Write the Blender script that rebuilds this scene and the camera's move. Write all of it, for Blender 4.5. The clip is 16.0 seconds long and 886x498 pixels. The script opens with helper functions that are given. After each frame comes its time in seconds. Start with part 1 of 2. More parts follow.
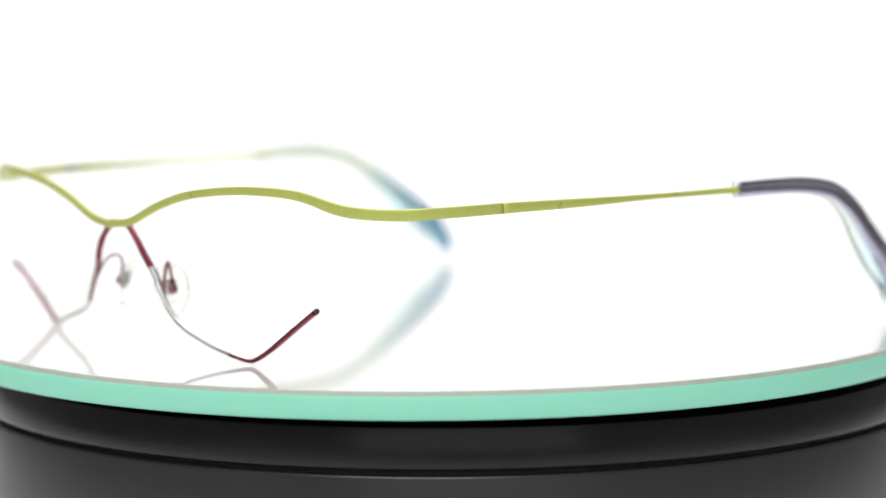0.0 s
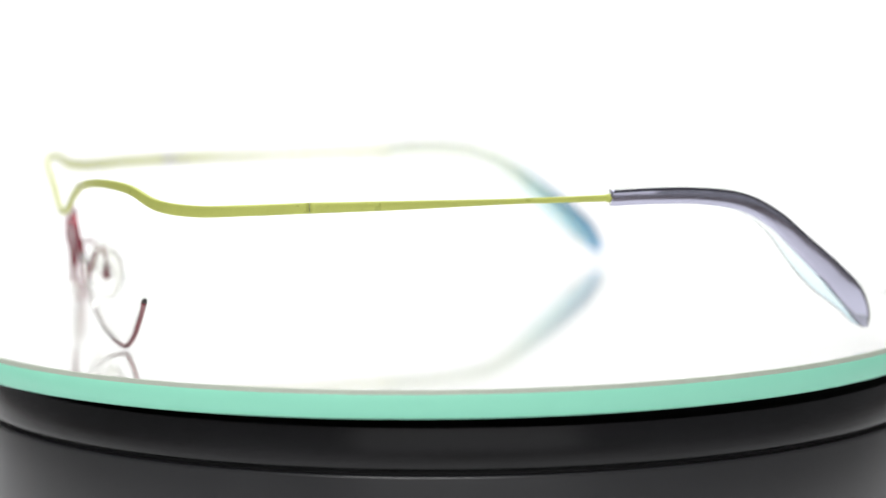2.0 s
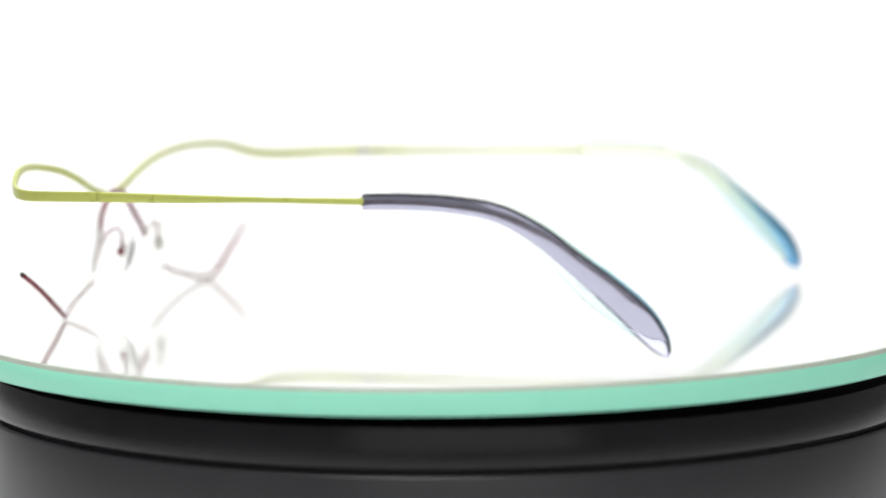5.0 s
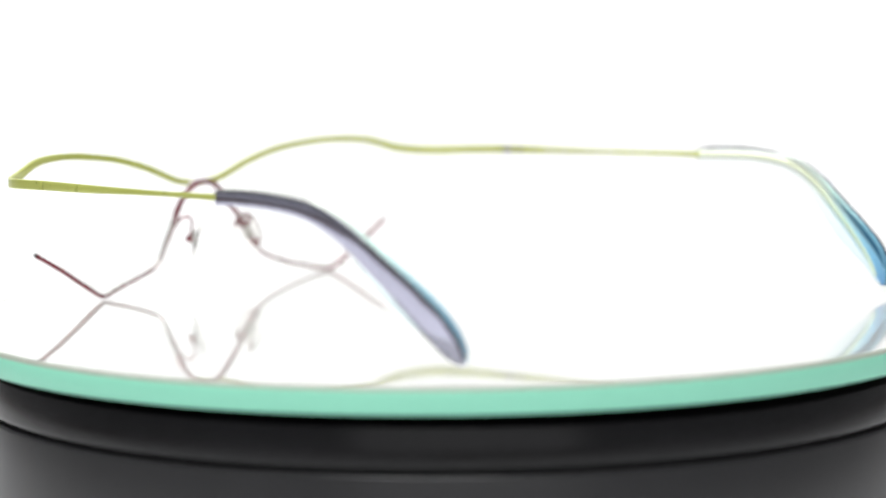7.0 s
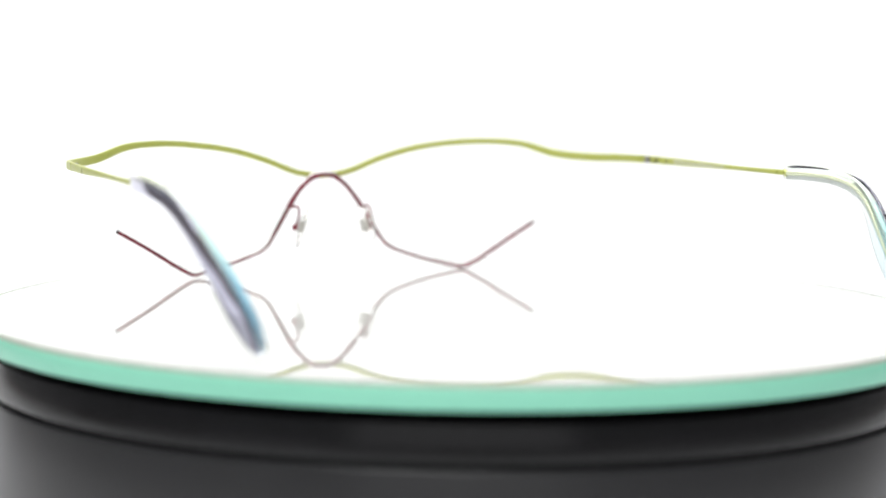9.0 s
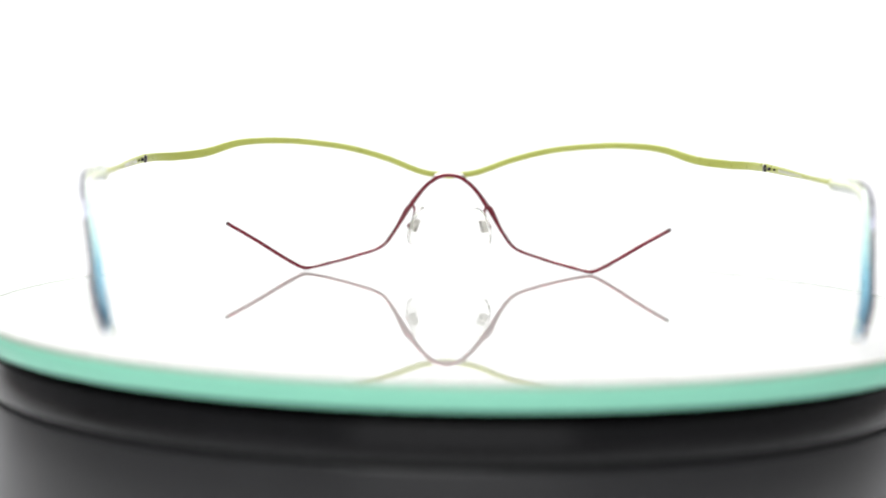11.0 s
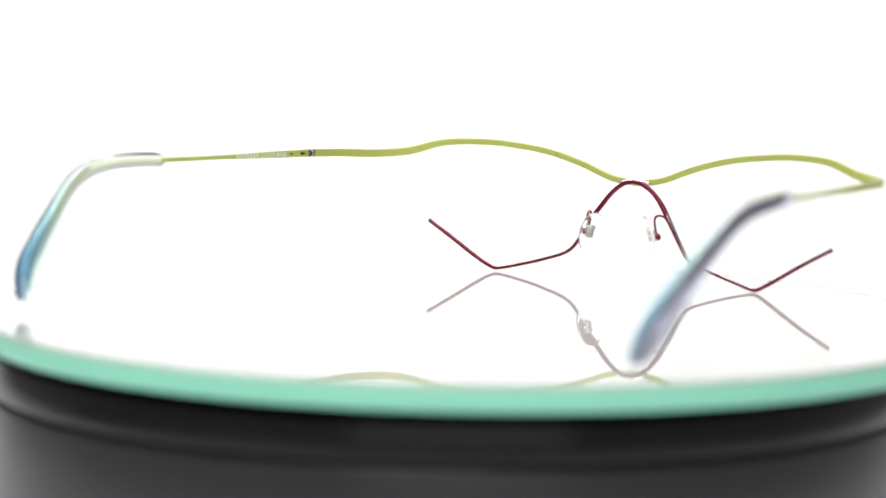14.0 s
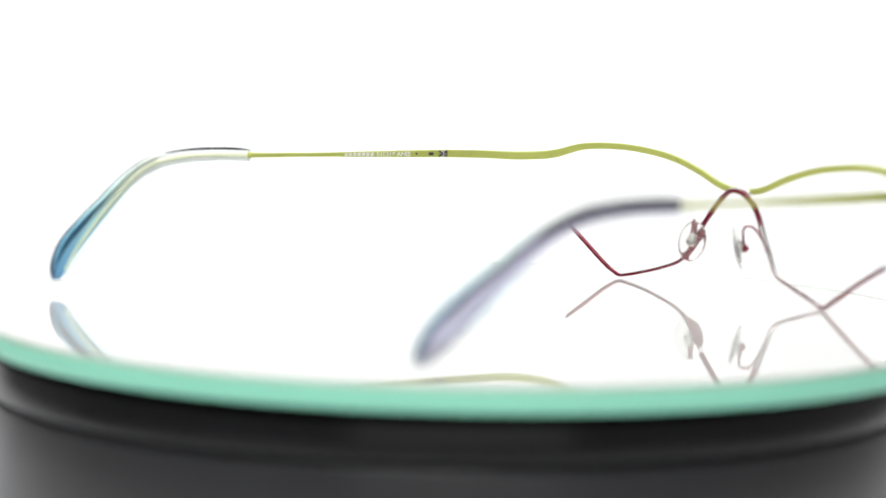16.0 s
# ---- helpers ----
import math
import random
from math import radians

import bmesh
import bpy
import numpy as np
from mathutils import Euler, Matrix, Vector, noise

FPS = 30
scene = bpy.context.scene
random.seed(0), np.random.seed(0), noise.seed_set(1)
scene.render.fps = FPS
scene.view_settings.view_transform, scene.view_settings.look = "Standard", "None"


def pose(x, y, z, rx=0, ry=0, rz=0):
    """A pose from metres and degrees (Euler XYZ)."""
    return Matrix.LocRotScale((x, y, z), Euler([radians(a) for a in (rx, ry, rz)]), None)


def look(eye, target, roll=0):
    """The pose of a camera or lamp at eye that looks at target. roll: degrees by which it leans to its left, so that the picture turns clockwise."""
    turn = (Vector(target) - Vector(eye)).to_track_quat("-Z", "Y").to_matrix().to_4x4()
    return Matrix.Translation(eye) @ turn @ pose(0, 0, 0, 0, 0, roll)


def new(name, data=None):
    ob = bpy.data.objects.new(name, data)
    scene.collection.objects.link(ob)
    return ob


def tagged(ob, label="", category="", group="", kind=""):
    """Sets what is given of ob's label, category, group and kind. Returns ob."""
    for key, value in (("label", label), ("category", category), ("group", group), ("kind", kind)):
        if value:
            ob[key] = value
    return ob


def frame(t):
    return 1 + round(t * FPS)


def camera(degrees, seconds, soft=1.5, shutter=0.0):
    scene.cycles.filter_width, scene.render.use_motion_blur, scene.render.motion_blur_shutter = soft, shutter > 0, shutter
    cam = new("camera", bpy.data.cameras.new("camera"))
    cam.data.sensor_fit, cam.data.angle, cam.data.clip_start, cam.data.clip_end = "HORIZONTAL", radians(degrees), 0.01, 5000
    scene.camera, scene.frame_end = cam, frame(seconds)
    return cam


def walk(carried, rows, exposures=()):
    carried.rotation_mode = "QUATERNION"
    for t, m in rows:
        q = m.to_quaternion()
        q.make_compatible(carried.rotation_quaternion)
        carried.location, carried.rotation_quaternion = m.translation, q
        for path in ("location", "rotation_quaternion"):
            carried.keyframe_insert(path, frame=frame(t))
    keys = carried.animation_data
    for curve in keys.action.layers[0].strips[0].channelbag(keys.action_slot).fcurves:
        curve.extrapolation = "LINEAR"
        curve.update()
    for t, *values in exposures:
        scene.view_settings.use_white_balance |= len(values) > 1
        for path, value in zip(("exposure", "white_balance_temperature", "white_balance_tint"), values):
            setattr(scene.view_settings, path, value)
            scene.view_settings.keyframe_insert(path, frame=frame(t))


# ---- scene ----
FOV, SECONDS = 22.13, 16.0
FSTOP = 8.6         # a wide aperture: only part of the spectacles is sharp
U = 0.0009          # metres per plan unit (about one millimetre of the eyewear)
SPIN = -11.483      # degrees per second, clockwise from above
T_BACK = 11.3       # the moment at which the spectacles face straight away

# ---- camera: stands still but for a small shift while it refocuses ----
cam = camera(FOV, SECONDS, soft=1.6)


def stand(x, y, z, down, roll, yaw):
    return pose(x * U, y * U, z * U, 90 - down, 0, yaw) @ pose(0, 0, 0, 0, 0, roll)


NEAR = stand(0, -555.6, 72.6, 5.908, -0.438, 0.224)
FAR = stand(1.8, -567.8, 73.7, 5.866, 1.056, 0.454)
walk(cam, [(0, NEAR), (4, NEAR), (7.5, NEAR), (8.0, stand(0.1, -562.2, 71.7, 5.714, 0.49, 0.233)),
           (8.5, FAR), (12, FAR), (16, FAR)])

# ---- light: a white light tent with softboxes above, behind and beside the camera, plus an added low fill ----
world = bpy.data.worlds.new("light_tent")
scene.world = world
world.use_nodes = True
bg = world.node_tree.nodes["Background"]
bg.inputs["Color"].default_value = (0.985, 0.985, 1.0, 1)
bg.inputs["Strength"].default_value = 0.22
scene.view_settings.exposure = 0.0


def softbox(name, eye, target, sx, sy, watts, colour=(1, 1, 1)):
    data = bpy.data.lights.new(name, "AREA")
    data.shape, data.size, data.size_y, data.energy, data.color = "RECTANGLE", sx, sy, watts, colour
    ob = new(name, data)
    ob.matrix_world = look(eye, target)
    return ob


softbox("softbox_top", (0.0, 0.05, 0.80), (0, 0.02, 0), 0.9, 0.7, 3.0)
softbox("softbox_back", (-0.20, 0.10, 0.72), (-0.13, 0.50, 0.10), 0.8, 0.3, 3.8)
softbox("softbox_front", (-0.12, -0.78, 0.76), (0, 0, 0.02), 0.6, 0.6, 5.4)
# unseen low fill, added so the violet ear pieces reflect something bright
softbox("fill_panel_low", (0.06, -1.02, 0.15), (0.06, 0, 0.11), 0.9, 0.32, 0.55)


# ---- materials ----
def shader(name, colour, rough=0.4, metal=0.0, coat=0.0, transmission=0.0, ior=1.5, grain=0.0, size=300.0, bump=0.0, specular=0.5):
    m = bpy.data.materials.new(name)
    m.use_nodes = True
    nt = m.node_tree
    b = nt.nodes["Principled BSDF"]
    b.inputs["Base Color"].default_value = (*colour, 1)
    b.inputs["Roughness"].default_value = rough
    b.inputs["Metallic"].default_value = metal
    b.inputs["Coat Weight"].default_value = coat
    b.inputs["Coat Roughness"].default_value = 0.02
    b.inputs["Transmission Weight"].default_value = transmission
    b.inputs["IOR"].default_value = ior
    b.inputs["Specular IOR Level"].default_value = specular
    if grain > 0:
        co = nt.nodes.new("ShaderNodeTexCoord")
        fine, broad = nt.nodes.new("ShaderNodeTexNoise"), nt.nodes.new("ShaderNodeTexNoise")
        fine.inputs["Scale"].default_value, fine.inputs["Detail"].default_value = size * 6, 4
        broad.inputs["Scale"].default_value, broad.inputs["Detail"].default_value = size, 3
        mix = nt.nodes.new("ShaderNodeMath")
        mix.operation = "ADD"
        ramp = nt.nodes.new("ShaderNodeMapRange")
        ramp.inputs["From Min"].default_value, ramp.inputs["From Max"].default_value = 0.6, 1.4
        ramp.inputs["To Min"].default_value, ramp.inputs["To Max"].default_value = 1 - grain, 1 + grain
        tint = nt.nodes.new("ShaderNodeVectorMath")
        tint.operation = "SCALE"
        tint.inputs[0].default_value = colour
        nt.links.new(co.outputs["Object"], fine.inputs["Vector"])
        nt.links.new(co.outputs["Object"], broad.inputs["Vector"])
        nt.links.new(fine.outputs["Fac"], mix.inputs[0])
        nt.links.new(broad.outputs["Fac"], mix.inputs[1])
        nt.links.new(mix.outputs[0], ramp.inputs["Value"])
        nt.links.new(ramp.outputs["Result"], tint.inputs["Scale"])
        nt.links.new(tint.outputs["Vector"], b.inputs["Base Color"])
        rr = nt.nodes.new("ShaderNodeMapRange")
        rr.inputs["From Min"].default_value, rr.inputs["From Max"].default_value = 0.3, 0.7
        rr.inputs["To Min"].default_value, rr.inputs["To Max"].default_value = rough * 0.8, min(1, rough * 1.25)
        nt.links.new(broad.outputs["Fac"], rr.inputs["Value"])
        nt.links.new(rr.outputs["Result"], b.inputs["Roughness"])
        if bump > 0:
            bp = nt.nodes.new("ShaderNodeBump")
            bp.inputs["Strength"].default_value, bp.inputs["Distance"].default_value = bump, 0.0002
            nt.links.new(fine.outputs["Fac"], bp.inputs["Height"])
            nt.links.new(bp.outputs["Normal"], b.inputs["Normal"])
    return m


PAPER = shader("white_paper", (0.88, 0.88, 0.885), 0.9, grain=0.01, size=8, specular=0.1)
TABLE = shader("dark_brown_wood", (0.10, 0.068, 0.052), 0.55, grain=0.25, size=12)
PLATE_TOP = shader("silvered_glass", (0.75, 0.758, 0.73), 0.02, metal=0.28, ior=1.55)
PLATE_EDGE = shader("green_glass_edge", (0.31, 0.77, 0.575), 0.4, grain=0.012, size=60, specular=0.3)
PLATE_CHAMFER = shader("ground_glass_chamfer", (0.36, 0.40, 0.33), 0.5, grain=0.1, size=200)
BLACK = shader("black_plastic", (0.006, 0.006, 0.007), 0.22, grain=0.3, size=30, bump=0.01, specular=0.33)
SATIN = shader("satin_black_plastic", (0.018, 0.018, 0.020), 0.34, grain=0.08, size=14, bump=0.02, specular=0.55)
GROOVE = shader("groove_black", (0.004, 0.004, 0.004), 0.6)
LIME = shader("lime_lacquer", (0.52, 0.56, 0.135), 0.33, metal=0.18, grain=0.05, size=500)
WINE = shader("wine_red_metal", (0.18, 0.004, 0.02), 0.16, metal=0.55, coat=0.3, grain=0.15, size=500)
STEEL = shader("polished_steel", (0.75, 0.74, 0.72), 0.22, metal=1.0, grain=0.05, size=500)
BARE = shader("bare_silver_wire", (0.62, 0.60, 0.585), 0.2, metal=0.9, grain=0.1, size=500)
HINGE = shader("brushed_steel", (0.36, 0.35, 0.32), 0.35, metal=0.9, grain=0.15, size=600)
EDGE = shader("deep_violet_acetate", (0.016, 0.016, 0.03), 0.12, coat=0.3)
CORE = shader("pale_core_metal", (0.86, 0.90, 0.66), 0.25, metal=0.2)
DARK = shader("screw_dark", (0.02, 0.018, 0.015), 0.4)
VIOLET = shader("violet_acetate", (0.55, 0.55, 0.69), 0.10, metal=0.9, coat=0.5, grain=0.05, size=250)


def fading(name, stops, low, high, transmission, rough=0.05):
    """Clear acetate whose dye fades upwards."""
    m = shader(name, (1, 1, 1), rough, transmission=transmission, ior=1.18)
    nt = m.node_tree
    co, sep = nt.nodes.new("ShaderNodeTexCoord"), nt.nodes.new("ShaderNodeSeparateXYZ")
    rng, ramp = nt.nodes.new("ShaderNodeMapRange"), nt.nodes.new("ShaderNodeValToRGB")
    rng.inputs["From Min"].default_value, rng.inputs["From Max"].default_value = low * U, high * U
    while len(ramp.color_ramp.elements) < len(stops):
        ramp.color_ramp.elements.new(0.5)
    for e, (p, c) in zip(ramp.color_ramp.elements, stops):
        e.position, e.color = p, (*c, 1)
    nt.links.new(co.outputs["Object"], sep.inputs[0])
    nt.links.new(sep.outputs["Z"], rng.inputs["Value"])
    nt.links.new(rng.outputs["Result"], ramp.inputs["Fac"])
    nt.links.new(ramp.outputs["Color"], nt.nodes["Principled BSDF"].inputs["Base Color"])
    return m


BLUE = fading("clear_blue_acetate", [(0.0, (0.74, 0.89, 0.94)), (0.5, (0.84, 0.95, 0.96)), (0.8, (0.95, 0.98, 0.97)), (1.0, (0.97, 0.985, 0.985))], 3, 34, 1.0, 0.02)
TEAL = fading("teal_acetate", [(0.0, (0.10, 0.26, 0.42)), (0.45, (0.19, 0.43, 0.54)), (0.75, (0.55, 0.76, 0.68)), (1.0, (0.80, 0.86, 0.78))], 3, 34, 0.0, 0.1)
NAVY = fading("deep_blue_acetate", [(0.0, (0.05, 0.13, 0.23)), (0.5, (0.08, 0.20, 0.33)), (0.8, (0.20, 0.36, 0.48)), (1.0, (0.35, 0.50, 0.60))], 3, 34, 0.0, 0.12)
BLUE_CORE = fading("dyed_blue_acetate", [(0.0, (0.19, 0.34, 0.54)), (0.25, (0.34, 0.58, 0.76)), (0.5, (0.60, 0.80, 0.88)), (0.72, (0.86, 0.92, 0.88)), (1.0, (0.90, 0.92, 0.92))], 3, 34, 0.0, 0.15)
CLEAR = shader("clear_silicone", (0.985, 0.98, 0.955), 0.04, transmission=0.95, ior=1.2)


def thin_glass(name, tint):
    """A thin pane: clear, with gloss that grows at a slant."""
    m = bpy.data.materials.new(name)
    m.use_nodes = True
    nt = m.node_tree
    nt.nodes.remove(nt.nodes["Principled BSDF"])
    see, gloss, mix, fr, steep, ease = (nt.nodes.new(k) for k in ("ShaderNodeBsdfTransparent", "ShaderNodeBsdfGlossy", "ShaderNodeMixShader", "ShaderNodeLayerWeight", "ShaderNodeMath", "ShaderNodeMath"))
    see.inputs["Color"].default_value, gloss.inputs["Roughness"].default_value, fr.inputs["Blend"].default_value = (*tint, 1), 0.03, 0.5
    steep.operation, ease.operation = "POWER", "MULTIPLY_ADD"
    steep.inputs[1].default_value, ease.inputs[1].default_value, ease.inputs[2].default_value = 5, 0.14, 0.015
    nt.links.new(fr.outputs["Facing"], steep.inputs[0])
    nt.links.new(steep.outputs[0], ease.inputs[0])
    nt.links.new(ease.outputs[0], mix.inputs[0])
    nt.links.new(see.outputs[0], mix.inputs[1])
    nt.links.new(gloss.outputs[0], mix.inputs[2])
    nt.links.new(mix.outputs[0], nt.nodes["Material Output"].inputs["Surface"])
    return m


LENS = thin_glass("clear_lens", (0.985, 0.99, 0.985))
FADED = shader("faded_print", (0.66, 0.67, 0.52), 0.6)
PADCORE = shader("grey_insert", (0.52, 0.51, 0.48), 0.3, metal=0.4, grain=0.1, size=500)
INK = shader("white_print", (0.85, 0.85, 0.78), 0.6)


# ---- mesh helpers ----
def part(name, bm, material, parent=None, label="", smooth=True):
    me = bpy.data.meshes.new(name)
    bmesh.ops.recalc_face_normals(bm, faces=bm.faces)
    bm.to_mesh(me)
    bm.free()
    for m in material if isinstance(material, (list, tuple)) else [material]:
        me.materials.append(m)
    if smooth:
        for p in me.polygons:
            p.use_smooth = True
    ob = new(name, me)
    if parent:
        ob.parent = parent
    if label:
        tagged(ob, label)
    return ob


def glide(nodes, steps=10):
    """A smooth line through the nodes (any number of columns)."""
    n = np.array(nodes, float)
    p = np.vstack([2 * n[0] - n[1], n, 2 * n[-1] - n[-2]])
    u = np.linspace(0, 1, steps, endpoint=False)[:, None]
    out = []
    for i in range(1, len(p) - 2):
        a, b, c, e = p[i - 1:i + 3]
        out.append(0.5 * (2 * b + (c - a) * u + (2 * a - 5 * b + 4 * c - e) * u * u + (3 * b - a - 3 * c + e) * u ** 3))
    return np.vstack(out + [n[-1:]])


def sweep(bm, line, high, thick, square=2.0, around=14, shift=0.0, lift=0.0, facing=None):
    """A tube along the line: high across it upright, thick across it sideways (numbers or one for each point); square: 2 is an ellipse;
    facing: the way its side turns to, where it does not follow the line."""
    line = np.array(line, float)
    k = len(line)
    high, thick, shift, lift = (np.broadcast_to(np.array(v, float), (k,)) for v in (high, thick, shift, lift))
    rings = []
    for i in range(k):
        t = Vector(line[min(i + 1, k - 1)] - line[max(i - 1, 0)]).normalized()
        side = t.cross(Vector((0, 0, 1))).normalized() if facing is None else (facing - t * facing.dot(t)).normalized()
        up = side.cross(t)
        ring = []
        for j in range(around):
            a = 2 * math.pi * (j + 0.5) / around
            c, s = math.cos(a), math.sin(a)
            c, s = (math.copysign(abs(v) ** (2 / square), v) for v in (c, s))
            q = Vector(line[i]) + side * (c * thick[i] / 2 + shift[i]) + up * (s * high[i] / 2 + lift[i])
            ring.append(bm.verts.new(q * U))
        rings.append(ring)
    for a, b in zip(rings, rings[1:]):
        for j in range(around):
            bm.faces.new((a[j], a[(j + 1) % around], b[(j + 1) % around], b[j]))
    bm.faces.new(rings[0])
    bm.faces.new(rings[-1])
    return bm


def turned(bm, profile, seg=128, mats=None, cap=True):
    """A body of revolution round z from (radius, z) pairs in plan units."""
    rings = []
    for r, z in profile:
        rings.append([bm.verts.new((r * U * math.cos(2 * math.pi * i / seg), r * U * math.sin(2 * math.pi * i / seg), z * U)) for i in range(seg)])
    for n, (a, b) in enumerate(zip(rings, rings[1:])):
        for i in range(seg):
            f = bm.faces.new((a[i], a[(i + 1) % seg], b[(i + 1) % seg], b[i]))
            f.material_index = mats[n] if mats else 0
    if cap:
        bm.faces.new(rings[0]).material_index = mats[0] if mats else 0
        bm.faces.new(rings[-1]).material_index = mats[-1] if mats else 0
    return bm


def ball(bm, at, r, sz=(1, 1, 1)):
    m = Matrix.Translation(Vector(at) * U) @ Matrix.Diagonal((*[r * U * s for s in sz], 1))
    bmesh.ops.create_uvsphere(bm, u_segments=16, v_segments=10, radius=1, matrix=m)
    return bm


def block(bm, at, size, rot=None, bevel=0.2):
    m = Matrix.Translation(Vector(at) * U) @ (rot or Matrix()) @ Matrix.Diagonal((*[s * U for s in size], 1))
    v = bmesh.ops.create_cube(bm, size=1, matrix=m)["verts"]
    if bevel:
        edges = list({e for q in v for e in q.link_edges})
        bmesh.ops.bevel(bm, geom=edges, offset=bevel * U, segments=2, affect="EDGES")
    return bm


# ---- the setting: a sweep of white paper, curved up behind ----
def build_backdrop():
    bm = bmesh.new()
    z0 = -62 * U
    prof = [(-0.50, z0), (0.25, z0)]
    prof += [(0.25 + 0.25 * math.sin(a), z0 + 0.25 - 0.25 * math.cos(a)) for a in [math.pi / 2 * i / 16 for i in range(1, 17)]]
    prof += [(0.50, 1.0)]
    rows = [[bm.verts.new((x, y, z)) for x in (-0.46, -0.23, 0, 0.23, 0.46)] for y, z in prof]
    for a, b in zip(rows, rows[1:]):
        for i in range(4):
            bm.faces.new((a[i], a[i + 1], b[i + 1], b[i]))
    ob = part("backdrop", bm, PAPER)
    tagged(ob, "seamless white paper sweep, brightly lit", "backdrop", kind="structure")
    bm = bmesh.new()
    bmesh.ops.create_cube(bm, size=1, matrix=Matrix.Translation((0, 0, z0 - 0.033)) @ Matrix.Diagonal((2.2, 2.4, 0.06, 1)))
    tagged(part("floor", bm, TABLE, smooth=False), "plain dark brown table surface under the paper", "floor", kind="structure")


def build_turntable():
    thing = new("turntable")
    tagged(thing, "glossy black plastic turntable base under the glass plate", "turntable")
    neck = [(60, -6.0), (110.6, -6.0), (110.8, -6.2), (110.8, -8.5), (114.98, -8.5), (115.05, -8.5), (115.07, -8.58), (115.4, -10.0), (115.72, -11.8), (115.93, -13.8), (116, -15.4), (116, -16.4), (115.6, -16.9), (90, -17.0)]
    bm = turned(bmesh.new(), neck, 192)
    part("rotor_ring", bm, BLACK, thing, "glossy black rotor ring")
    bm = turned(bmesh.new(), [(90, -16.9), (114.2, -16.9), (114.2, -18.2)], 192, cap=False)
    part("groove_ring", bm, GROOVE, thing)
    bm = turned(bmesh.new(), [(80, -18.0), (115.3, -18.0), (115.65, -18.08), (115.88, -18.3), (116, -18.7), (116.4, -58), (115, -62), (80, -62)], 192)
    part("base_body", bm, SATIN, thing, "satin black base body")
    return thing


PLATE_OFF = (2.9, 2.0)
def build_plate():
    h, r = 5.62, 121.4
    prof = [(0.01, 0), (60, 0), (r - 1.7, 0), (r - 1.5, 0.03), (r - 0.7, 0.03), (r, -0.7), (r, -h + 0.5), (r - 0.5, -h), (60, -h), (0.01, -h)]
    bm = turned(bmesh.new(), prof, seg=256, mats=[0, 0, 2, 2, 2, 1, 1, 3, 3], cap=False)
    ob = part("glass_plate", bm, [PLATE_TOP, PLATE_EDGE, PLATE_CHAMFER, GROOVE], smooth=False)
    for p in ob.data.polygons:
        p.use_smooth = p.material_index == 1
    tagged(ob, "round silvered glass plate with a green edge", "glass plate")
    return ob


# ---- the spectacles ----
BAR = [(0.0, 94.9, 27.2), (-8.0, 94.6, 28.3), (-18.0, 94.4, 32.0), (-28.3, 94.2, 34.8), (-38.8, 93.6, 36.3), (-49.6, 91.5, 37.0),
       (-60.9, 87.9, 36.4), (-70.4, 83.7, 33.7), (-78.4, 77.0, 32.9), (-83.5, 67.5, 33.2), (-86.0, 55.2, 33.5)]
WIRE = [(0.0, 92.4, 27.7), (-2.6, 92.4, 27.2), (-5.2, 92.5, 25.7), (-7.5, 92.5, 23.6), (-9.7, 92.2, 20.8), (-12.3, 91.4, 17.0), (-16.2, 90.9, 10.6), (-19.8, 89.9, 6.5),
        (-27.3, 89.2, 3.8), (-34.7, 88.1, 1.8), (-39.6, 86.6, 0.7), (-41.5, 86.0, 0.5), (-43.4, 85.6, 1.1), (-47.9, 85.0, 3.6), (-56.2, 84.7, 8.7), (-63.8, 84.9, 13.0)]
ARM = [(-86.05, 55.08, 33.5), (-87.8, 37.0, 33.6), (-89.0, 13.2, 33.8), (-90.7, -9.5, 34.0)]
EAR = [(-90.7, -8.6, 34.0), (-92.2, -18.0, 34.3), (-92.8, -28.1, 34.0), (-92.2, -37.8, 32.4), (-91.0, -45.8, 28.4), (-89.4, -53.3, 22.4),
       (-87.7, -60.9, 16.0), (-86.2, -67.1, 9.9), (-83.6, -71.8, 3.0)]
TWIST = Matrix.Translation((0, 92 * U, 0)) @ pose(0, 0, 0, 0, 0, -0.9) @ Matrix.Translation((0, -92 * U, 0))  # the lower front sits slightly askew


def flip(nodes, s):
    return [(n[0] * s, *n[1:]) for n in nodes]


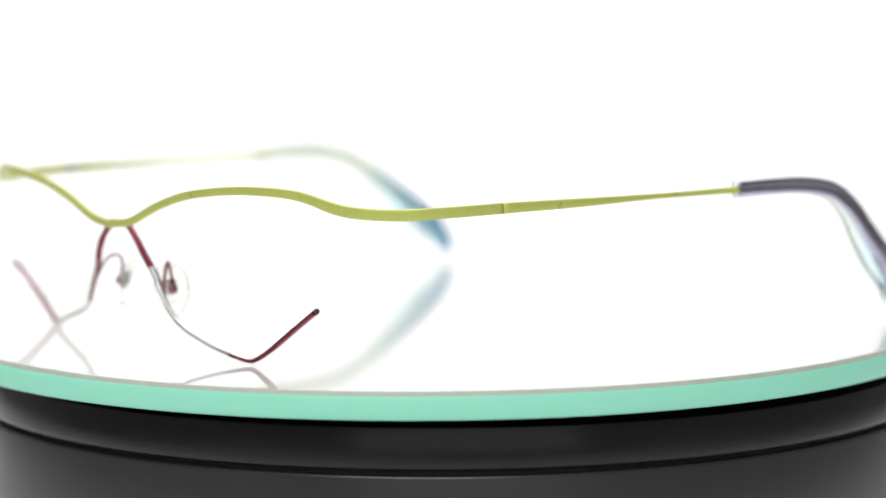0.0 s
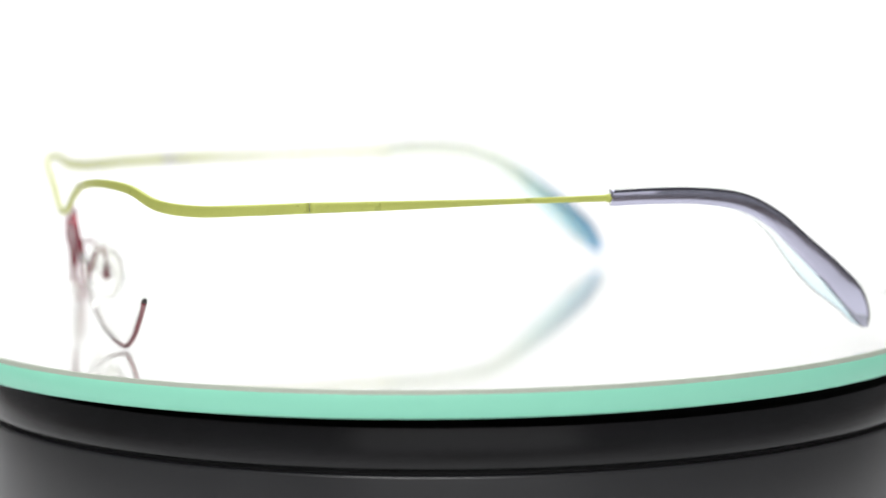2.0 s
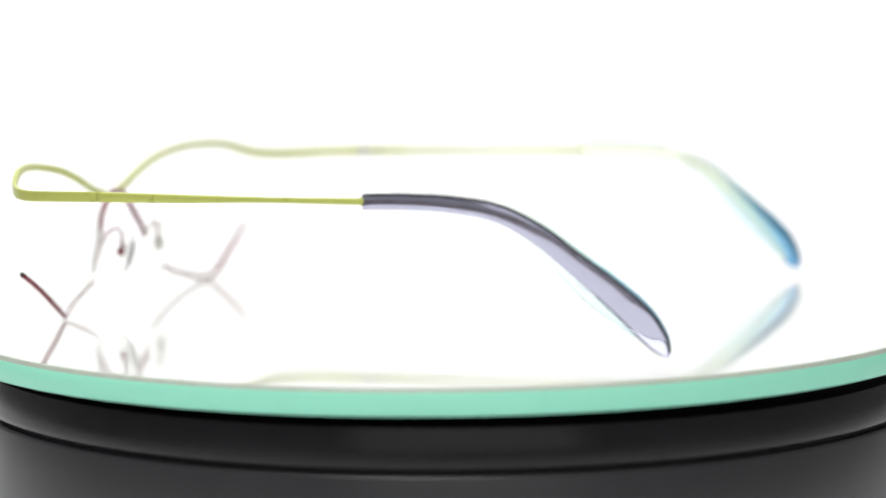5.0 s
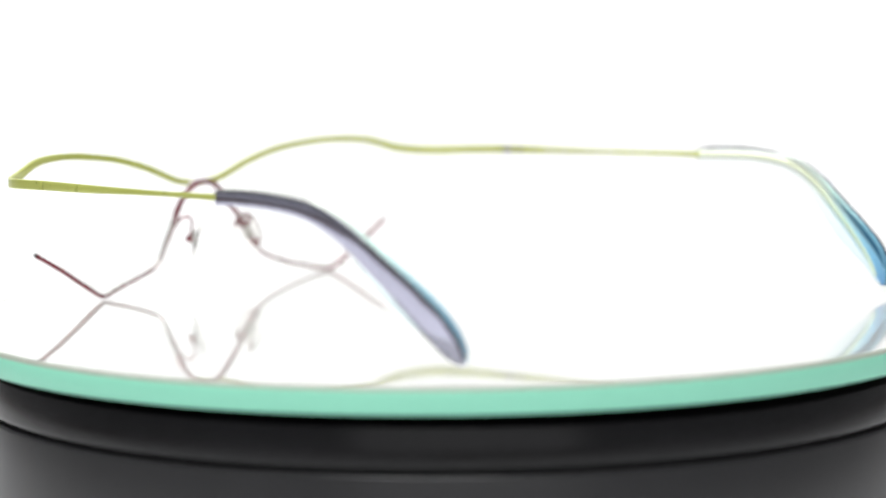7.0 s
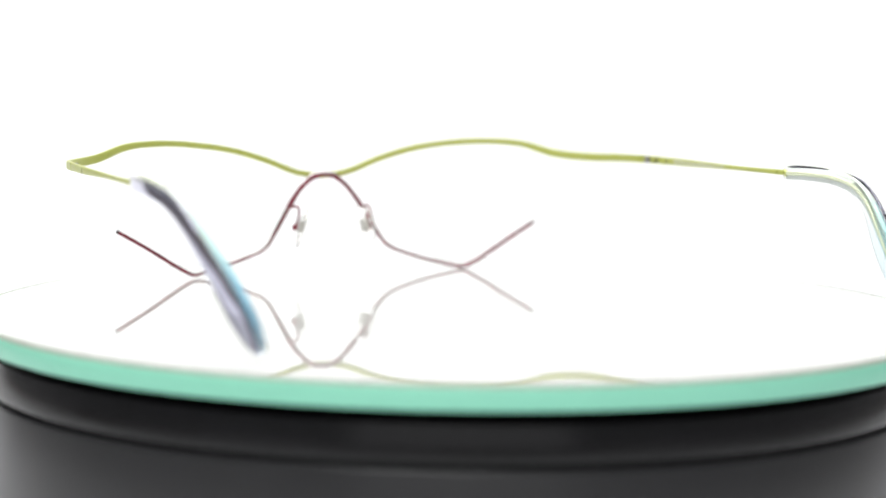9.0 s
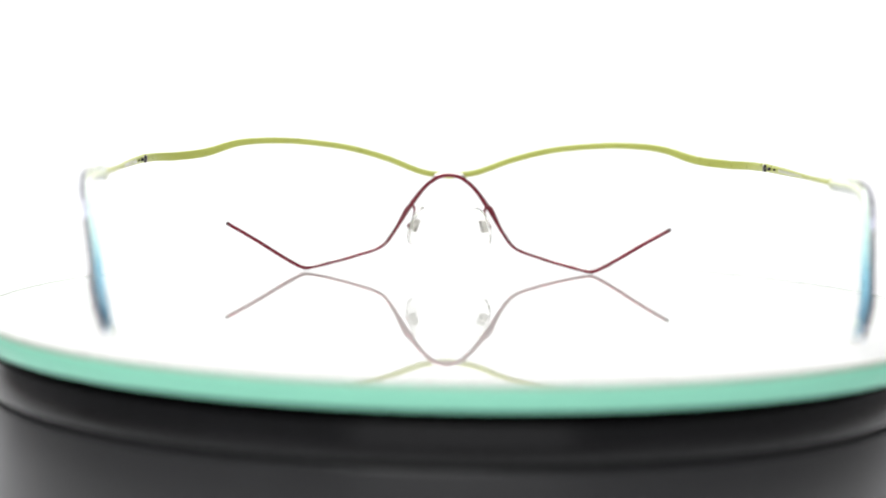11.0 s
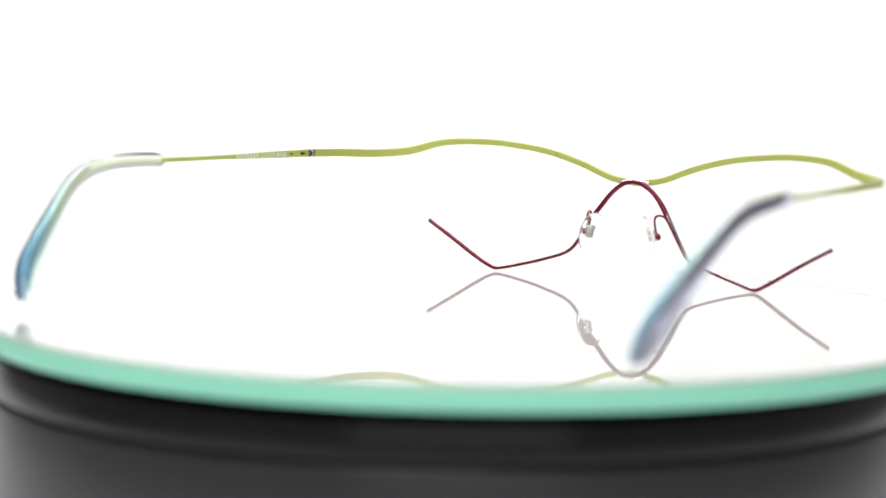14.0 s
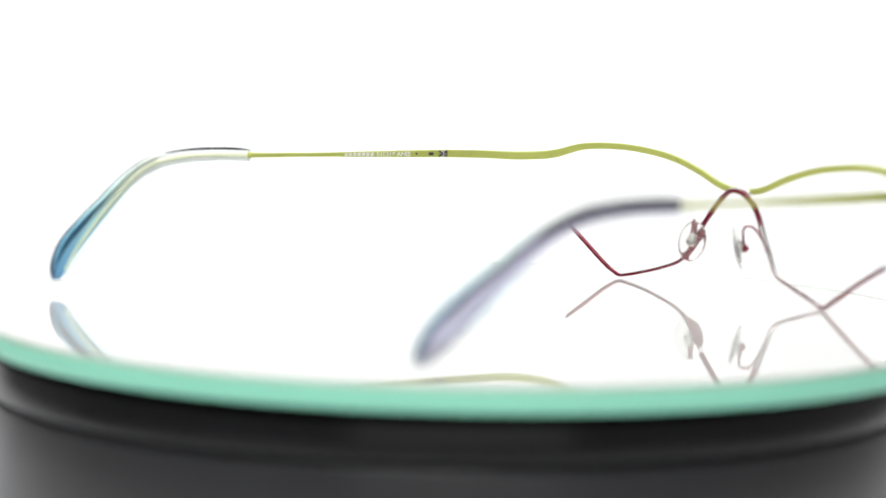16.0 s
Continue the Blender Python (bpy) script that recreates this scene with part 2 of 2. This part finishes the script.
def build_glasses():
    thing = new("eyeglasses")
    tagged(thing, "eyeglasses with lime brow bar and wine-red lower wires", "eyeglasses")
    # brow bar: flat wire, taller towards its ends
    hs = [1.8, 1.8, 1.8, 1.8, 1.8, 1.85, 2.0, 2.4, 2.45, 2.35, 2.3]
    ln = glide([(*n, h) for n, h in zip(BAR, hs)], 12)
    ln = np.vstack([(ln * (-1, 1, 1, 1))[:0:-1], ln])
    part("brow_bar", sweep(bmesh.new(), ln[:, :3], ln[:, 3], 1.1, 5.0, 18), LIME, thing, "lime-green lacquered flat metal brow bar")
    # lower wire: one piece from end to end over the nose
    ws = [1.25, 1.25, 1.25, 1.25, 1.35, 1.35, 1.1, 1.02, 0.98, 0.98, 1.0, 1.0, 1.0, 1.08, 1.08, 1.08]
    ln = glide([(*n, w) for n, w in zip(WIRE, ws)], 8)
    ln = np.vstack([(ln * (-1, 1, 1, 1))[:0:-1], ln])
    bm = sweep(bmesh.new(), ln[:, :3], ln[:, 3], ln[:, 3] * 1.1, 3.4, 12)
    # bare metal on the outer side of the legs, and below from the pads to the lowest points
    bm.faces.ensure_lookup_table()
    for i in range(len(ln) - 1):
        far, low = abs(ln[i, 0]), ln[i, 2]
        legs, level = far < 41.5 and low < 18.5, far < 41.5 and low < 8
        for j in range(12):
            a = 2 * math.pi * (j + 1) / 12
            front, up = math.cos(a), math.sin(a)
            bare = (level and up < -0.6) or (legs and (up > 0.6 or (front > 0.3 and far < 36)))
            bm.faces[i * 12 + j].material_index = int(bare)
    part("rim_wire", bm, [WINE, BARE], thing, "wine-red lower rim wire with bare silver edges")
    # soldered mount between bar and wire
    part("bridge_mount", sweep(bmesh.new(), glide([(-4.6, 93.3, 27.0), (-2, 93.5, 27.6), (2, 93.5, 27.6), (4.6, 93.3, 27.0)], 5), [1.0] + [1.5] * 14 + [1.0], 1.5, 2.6), STEEL, thing, "bright silver solder mount")
    for s in (1, -1):
        # cap at the wire's end
        bm = ball(bmesh.new(), (-63.9 * s, 84.9, 13.1), 0.62)
        part("end_cap", bm, DARK, thing, "small dark end cap")
        # temple arm
        ln = glide([(*n, h, w) for n, h, w in zip(flip(ARM, s), (2.3, 1.95, 1.25, 1.5), (1.0, 1.0, 1.0, 1.3))], 14)
        arm = part("temple_arm", sweep(bmesh.new(), ln[:, :3], ln[:, 3], ln[:, 4], 3.0), LIME, thing, "lime-green thin metal temple arm")
        part("collar", sweep(bmesh.new(), [(-90.6 * s, -7.7, 34.0), (-90.7 * s, -9.0, 34.0)], 1.8, 1.6, 2.2), LIME, arm, "small lime collar")
        # hinge: barrel, leaf and a dark screw hole on the inner face
        hinge = part("hinge", block(bmesh.new(), (-0.5 * s, 0, 0), (0.8, 2.8, 1.5), bevel=0.25), HINGE, thing, "small steel hinge")
        hinge.location = Vector((-85.1 * s, 55.0, 33.5)) * U
        bm = bmesh.new()
        bmesh.ops.create_cone(bm, cap_ends=True, segments=16, radius1=0.45 * U, radius2=0.45 * U, depth=1.9 * U, matrix=Matrix.Translation(Vector((-0.1 * s, -0.4, 0)) * U))
        part("hinge_pin", bm, HINGE, hinge)
        for turn in (32, -32):
            part("knuckle", block(bmesh.new(), (-0.1 * s, -0.6, 0), (0.5, 3.4, 0.34), pose(0, 0, 0, turn, 0, 0), 0.1), DARK, hinge)
        part("screw", block(bmesh.new(), (-0.75 * s, -4.4, 0), (0.8, 1.5, 0.8), bevel=0.15), DARK, hinge)
        part("rivet", block(bmesh.new(), (-1.15 * s, -9.4, 0.1), (0.7, 0.5, 0.5), bevel=0.12), DARK, hinge)
        if s > 0:
            near_hinge = hinge
        # ear piece: violet outer layer over clear blue inner layer with a metal core
        hi = [3.5, 3.6, 3.7, 4.0, 4.3, 4.8, 5.7, 6.0, 3.4]
        ln = glide([(*n, h) for n, h in zip(flip(EAR, s), hi)], 14)
        taper = np.minimum(1, np.linspace(0, 1, len(ln)) * 25 + 0.55) * np.minimum(1, (1 - np.linspace(0, 1, len(ln))) * 9 + 0.4)
        h = ln[:, 3] * np.sqrt(1 - 0.95 * np.clip((np.linspace(0, 1, len(ln)) - 0.94) / 0.06, 0, 1) ** 2)
        lip = 1.3 * np.exp(-((np.linspace(0, 1, len(ln)) - 0.70) / 0.17) ** 2)
        wide = 1.45 + 0.45 * np.clip((np.linspace(0, 1, len(ln)) - 0.35) / 0.3, 0, 1)
        ear = new("ear_piece")
        ear.parent = thing
        out, turn = (1 if s > 0 else -1), Vector((-1, -0.1 * s, 0))
        part("outer_layer", sweep(bmesh.new(), ln[:, :3], h * 0.97, 0.9 * taper, 3.2, 20, shift=0.45 * out, facing=turn), VIOLET, ear, "dark violet-grey polished acetate layer")
        bare = 0.06 * np.clip(2.2 - 4.0 * np.linspace(0, 1, len(ln)), 0, 1)
        part("dyed_layer", sweep(bmesh.new(), ln[:, :3], h * (0.96 - 2 * bare), 0.25 * taper, 4.0, 12, shift=-0.16 * out, lift=-h * bare, facing=turn), BLUE_CORE, ear, "blue dyed film between the layers")
        n0, n1 = int(len(ln) * 0.52), int(len(ln) * 0.985)
        run = np.sin(np.linspace(0.12, math.pi - 0.5, n1 - n0)) ** 0.6
        part("navy_band", sweep(bmesh.new(), ln[n0:n1, :3], h[n0:n1] * 0.40 * run, 0.2, 3.0, 12, shift=-0.30 * out, lift=h[n0:n1] * (0.47 - 0.19 * run), facing=turn), NAVY, ear, "deep blue band along the rear edge")
        m0 = int(len(ln) * 0.36)
        part("rear_edge", sweep(bmesh.new(), ln[m0:n1, :3], 0.35, wide[m0:n1] * 0.8 * np.minimum(1, np.linspace(1, 0, n1 - m0) * 7 + 0.25), 2.4, 12, shift=-(0.36 + wide[m0:n1] / 2) * out, lift=h[m0:n1] / 2 - 0.15, facing=turn), TEAL, ear, "teal rear edge of the acetate")
        part("edge_band", sweep(bmesh.new(), ln[1:-1, :3], 0.7, 1.02 * taper[1:-1], 3.4, 12, shift=0.48 * out, lift=(h[1:-1] * 0.97 - 0.72) / 2, facing=turn), EDGE, ear, "near-black violet upper edge")
        e0 = int(len(ln) * 0.72)
        part("edge_band", sweep(bmesh.new(), ln[e0:-1, :3], 0.28, 1.0 * taper[e0:-1], 3.4, 12, shift=0.47 * out, lift=-(h[e0:-1] * 0.97 - 0.36) / 2, facing=turn), EDGE, ear, "near-black violet lower edge")
        crest = 0.35 * np.clip(1.6 - 3.2 * np.linspace(0, 1, len(ln)), 0, 1) * np.clip(np.linspace(0, 20, len(ln)), 0, 1)
        clear = part("inner_layer", sweep(bmesh.new(), ln[:, :3], h + 2 * lip + crest, wide * taper, 3.0, 20, shift=-(0.36 + wide / 2) * out, lift=crest / 2 - 0.9 * lip, facing=turn), BLUE, ear, "clear pale blue acetate layer")
        clear.visible_shadow = False
        k = int(len(ln) * 0.95)
        sag = -h[1:k] * 0.36 * np.clip(np.linspace(-0.9, 1, k - 1), 0, 1)
        part("metal_core", sweep(bmesh.new(), ln[1:k, :3], np.linspace(1.3, 0.9, k - 1), 0.5, 2.6, 10, shift=-0.9 * out, lift=sag, facing=turn), CORE, ear, "pale lime metal core inside the acetate")
        # nose pad on its curled arm
        pad = new("nose_pad")
        pad.parent = thing
        curl = glide(flip([(-15.2, 90.6, 12.3), (-13.9, 90.0, 15.2), (-12.3, 88.4, 18.4), (-10.7, 87.0, 19.0), (-10.2, 86.2, 17.9), (-10.5, 86.0, 15.8), (-11.1, 86.0, 13.8)], s), 6)
        part("pad_arm", sweep(bmesh.new(), curl, 0.7, 0.7, 2, 8), WINE, pad, "curled wine-red wire arm")
        part("pad_box", ball(bmesh.new(), (-11.3 * s, 86.1, 13.1), 1.0, (1, 1, 1.1)), WINE, pad)
        bm = ball(bmesh.new(), (0, 0, 0), 1, (1.15, 3.9, 6.0))
        bmesh.ops.transform(bm, matrix=Matrix.Translation(Vector((-9.3 * s, 85.2, 13.2)) * U) @ Euler((radians(-8), radians(14 * s), radians(-38 * s))).to_matrix().to_4x4(), verts=bm.verts)
        soft = part("silicone_pad", bm, CLEAR, pad, "clear silicone nose pad")
        soft.visible_shadow = False
        bm = block(bmesh.new(), (0, 0, 0), (0.8, 2.0, 3.7), bevel=0.3)
        for k in (-1, 0, 1):
            block(bm, (0, 0, 1.2 * k), (1.05, 2.5, 0.6), bevel=0.15)
        bmesh.ops.transform(bm, matrix=Matrix.Translation(Vector((-10.2 * s, 85.8, 13.5)) * U) @ Euler((radians(-8), radians(14 * s), radians(-38 * s))).to_matrix().to_4x4(), verts=bm.verts)
        part("pad_insert", bm, PADCORE, soft, "pale grey insert inside the pad")
        # lens
        edge = [(-15.5, 11), (-19.6, 7.2), (-27.3, 4.4), (-34.7, 2.4), (-40.6, 1.0), (-47.4, 3.9), (-56.3, 9.0), (-64.0, 13.8), (-66.2, 17), (-66.0, 21.5), (-58, 26.5), (-46, 30.2), (-34, 32), (-24, 31), (-17.5, 27), (-14.2, 20), (-14.4, 14.5)]
        build_lens([(x * s, z) for x, z in edge], thing)
    for ob in thing.children:
        if ob.name.split(".")[0] in ("rim_wire", "end_cap", "nose_pad", "lens"):
            ob.matrix_local = TWIST
    # the lens stays focused on the hinge of this arm as the table turns
    cam.data.dof.use_dof, cam.data.dof.focus_object, cam.data.dof.aperture_fstop = True, near_hinge, FSTOP
    return thing


def build_lens(edge, thing):
    bm = bmesh.new()
    loop = glide(edge + [edge[0]], 4)[:-1]
    depth = lambda x: 90.2 - 0.0019 * x * x * 0.75
    cx, cz = loop.mean(axis=0)
    rings = []
    for back in (0, -1.3):
        side = []
        for f in (1.0, 0.66, 0.33):
            side.append([bm.verts.new(Vector((cx + (x - cx) * f, depth(cx + (x - cx) * f) + back, cz + (z - cz) * f)) * U) for x, z in loop])
        mid = bm.verts.new(Vector((cx, depth(cx) + back, cz)) * U)
        rings.append((side, mid))
    n = len(loop)
    for side, mid in rings:
        for a, b in zip(side, side[1:]):
            for i in range(n):
                bm.faces.new((a[i], a[(i + 1) % n], b[(i + 1) % n], b[i]))
        for i in range(n):
            bm.faces.new((side[-1][i], side[-1][(i + 1) % n], mid))
    a, b = rings[0][0][0], rings[1][0][0]
    for i in range(n):
        bm.faces.new((a[i], a[(i + 1) % n], b[(i + 1) % n], b[i]))
    ob = part("lens", bm, LENS, thing, "clear demo lens")
    ob.visible_shadow = False
    return ob


def letters(name, body, height, parent, m, label):
    """Printed writing as a thin mesh."""
    cu = bpy.data.curves.new(name, "FONT")
    cu.body, cu.size, cu.extrude, cu.offset = body, height * 1.4, 0.00002, 0.00004
    tmp = new(name, cu)
    me = bpy.data.meshes.new_from_object(tmp.evaluated_get(bpy.context.evaluated_depsgraph_get()))
    bpy.data.objects.remove(tmp)
    me.materials.clear()
    me.materials.append(INK)
    ob = new(name, me)
    ob.parent = parent
    ob.matrix_local = m
    return tagged(ob, label)


def inner_face(y, s, up=0.0):
    """The inner face of a temple arm at y, turned so that writing reads along it."""
    ln = glide(ARM, 20)
    i = int(np.clip(np.argmin(abs(ln[:, 1] - y)), 2, len(ln) - 3))
    a, b = ln[i - 2], ln[i + 2]
    x = np.interp(y, ln[::-1, 1], ln[::-1, 0])
    along = Vector(((a - b) * (s, 1, 1)) * s).normalized()
    out = along.cross(Vector((0, 0, 1))).normalized()
    up_way = out.cross(along)
    turn = Matrix((along, up_way, out)).transposed().to_4x4()
    return Matrix.Translation(Vector((x * s, y, ln[i][2] + up)) * U + out * 0.58 * U) @ turn


def build_writing(thing):
    ob = letters("printed_writing", "51\u25a118 ANIS", 1.1 * U, thing, inner_face(38.2, 1), "white size and colour marking on the arm")
    xs = [v.co.x for v in ob.data.vertices]
    ys = [v.co.y for v in ob.data.vertices]
    fx, fy = 11.4 * U / (max(xs) - min(xs)), 1.35 * U / (max(ys) - min(ys))
    for v in ob.data.vertices:
        v.co.x, v.co.y = (v.co.x - (max(xs) + min(xs)) / 2) * fx, (v.co.y - (max(ys) + min(ys)) / 2) * fy
    for i in range(7):
        bm = bmesh.new()
        bmesh.ops.create_cube(bm, size=1, matrix=inner_face(22.3 + 1.45 * i, 1) @ Matrix.Diagonal((1.0 * U, (0.75 + 0.05 * i) * U, 0.06 * U, 1)))
        part("printed_bar", bm, INK, thing, smooth=False)
    for i in range(13):
        bm = bmesh.new()
        bmesh.ops.create_cube(bm, size=1, matrix=inner_face(19.5 + 1.85 * i, -1) @ Matrix.Diagonal((1.45 * U, (0.55 + 0.03 * i) * U, 0.06 * U, 1)))
        part("printed_bar", bm, FADED, thing, smooth=False)


build_backdrop()
build_turntable()
plate = build_plate()
glasses = build_glasses()
build_writing(glasses)


def motions():
    times = [0.5 * i for i in range(33)]
    tilt = pose(0, 0, 0, -0.192, -0.157, 0) @ pose(PLATE_OFF[0] * U, PLATE_OFF[1] * U, 0)
    spin = [(t, pose(0, 0, 0, 0, 0, SPIN * (t - T_BACK))) for t in times]
    walk(plate, [(t, m @ tilt) for t, m in spin])
    walk(glasses, [(t, m @ pose(3.6 * U, 0, 0)) for t, m in spin])


motions()
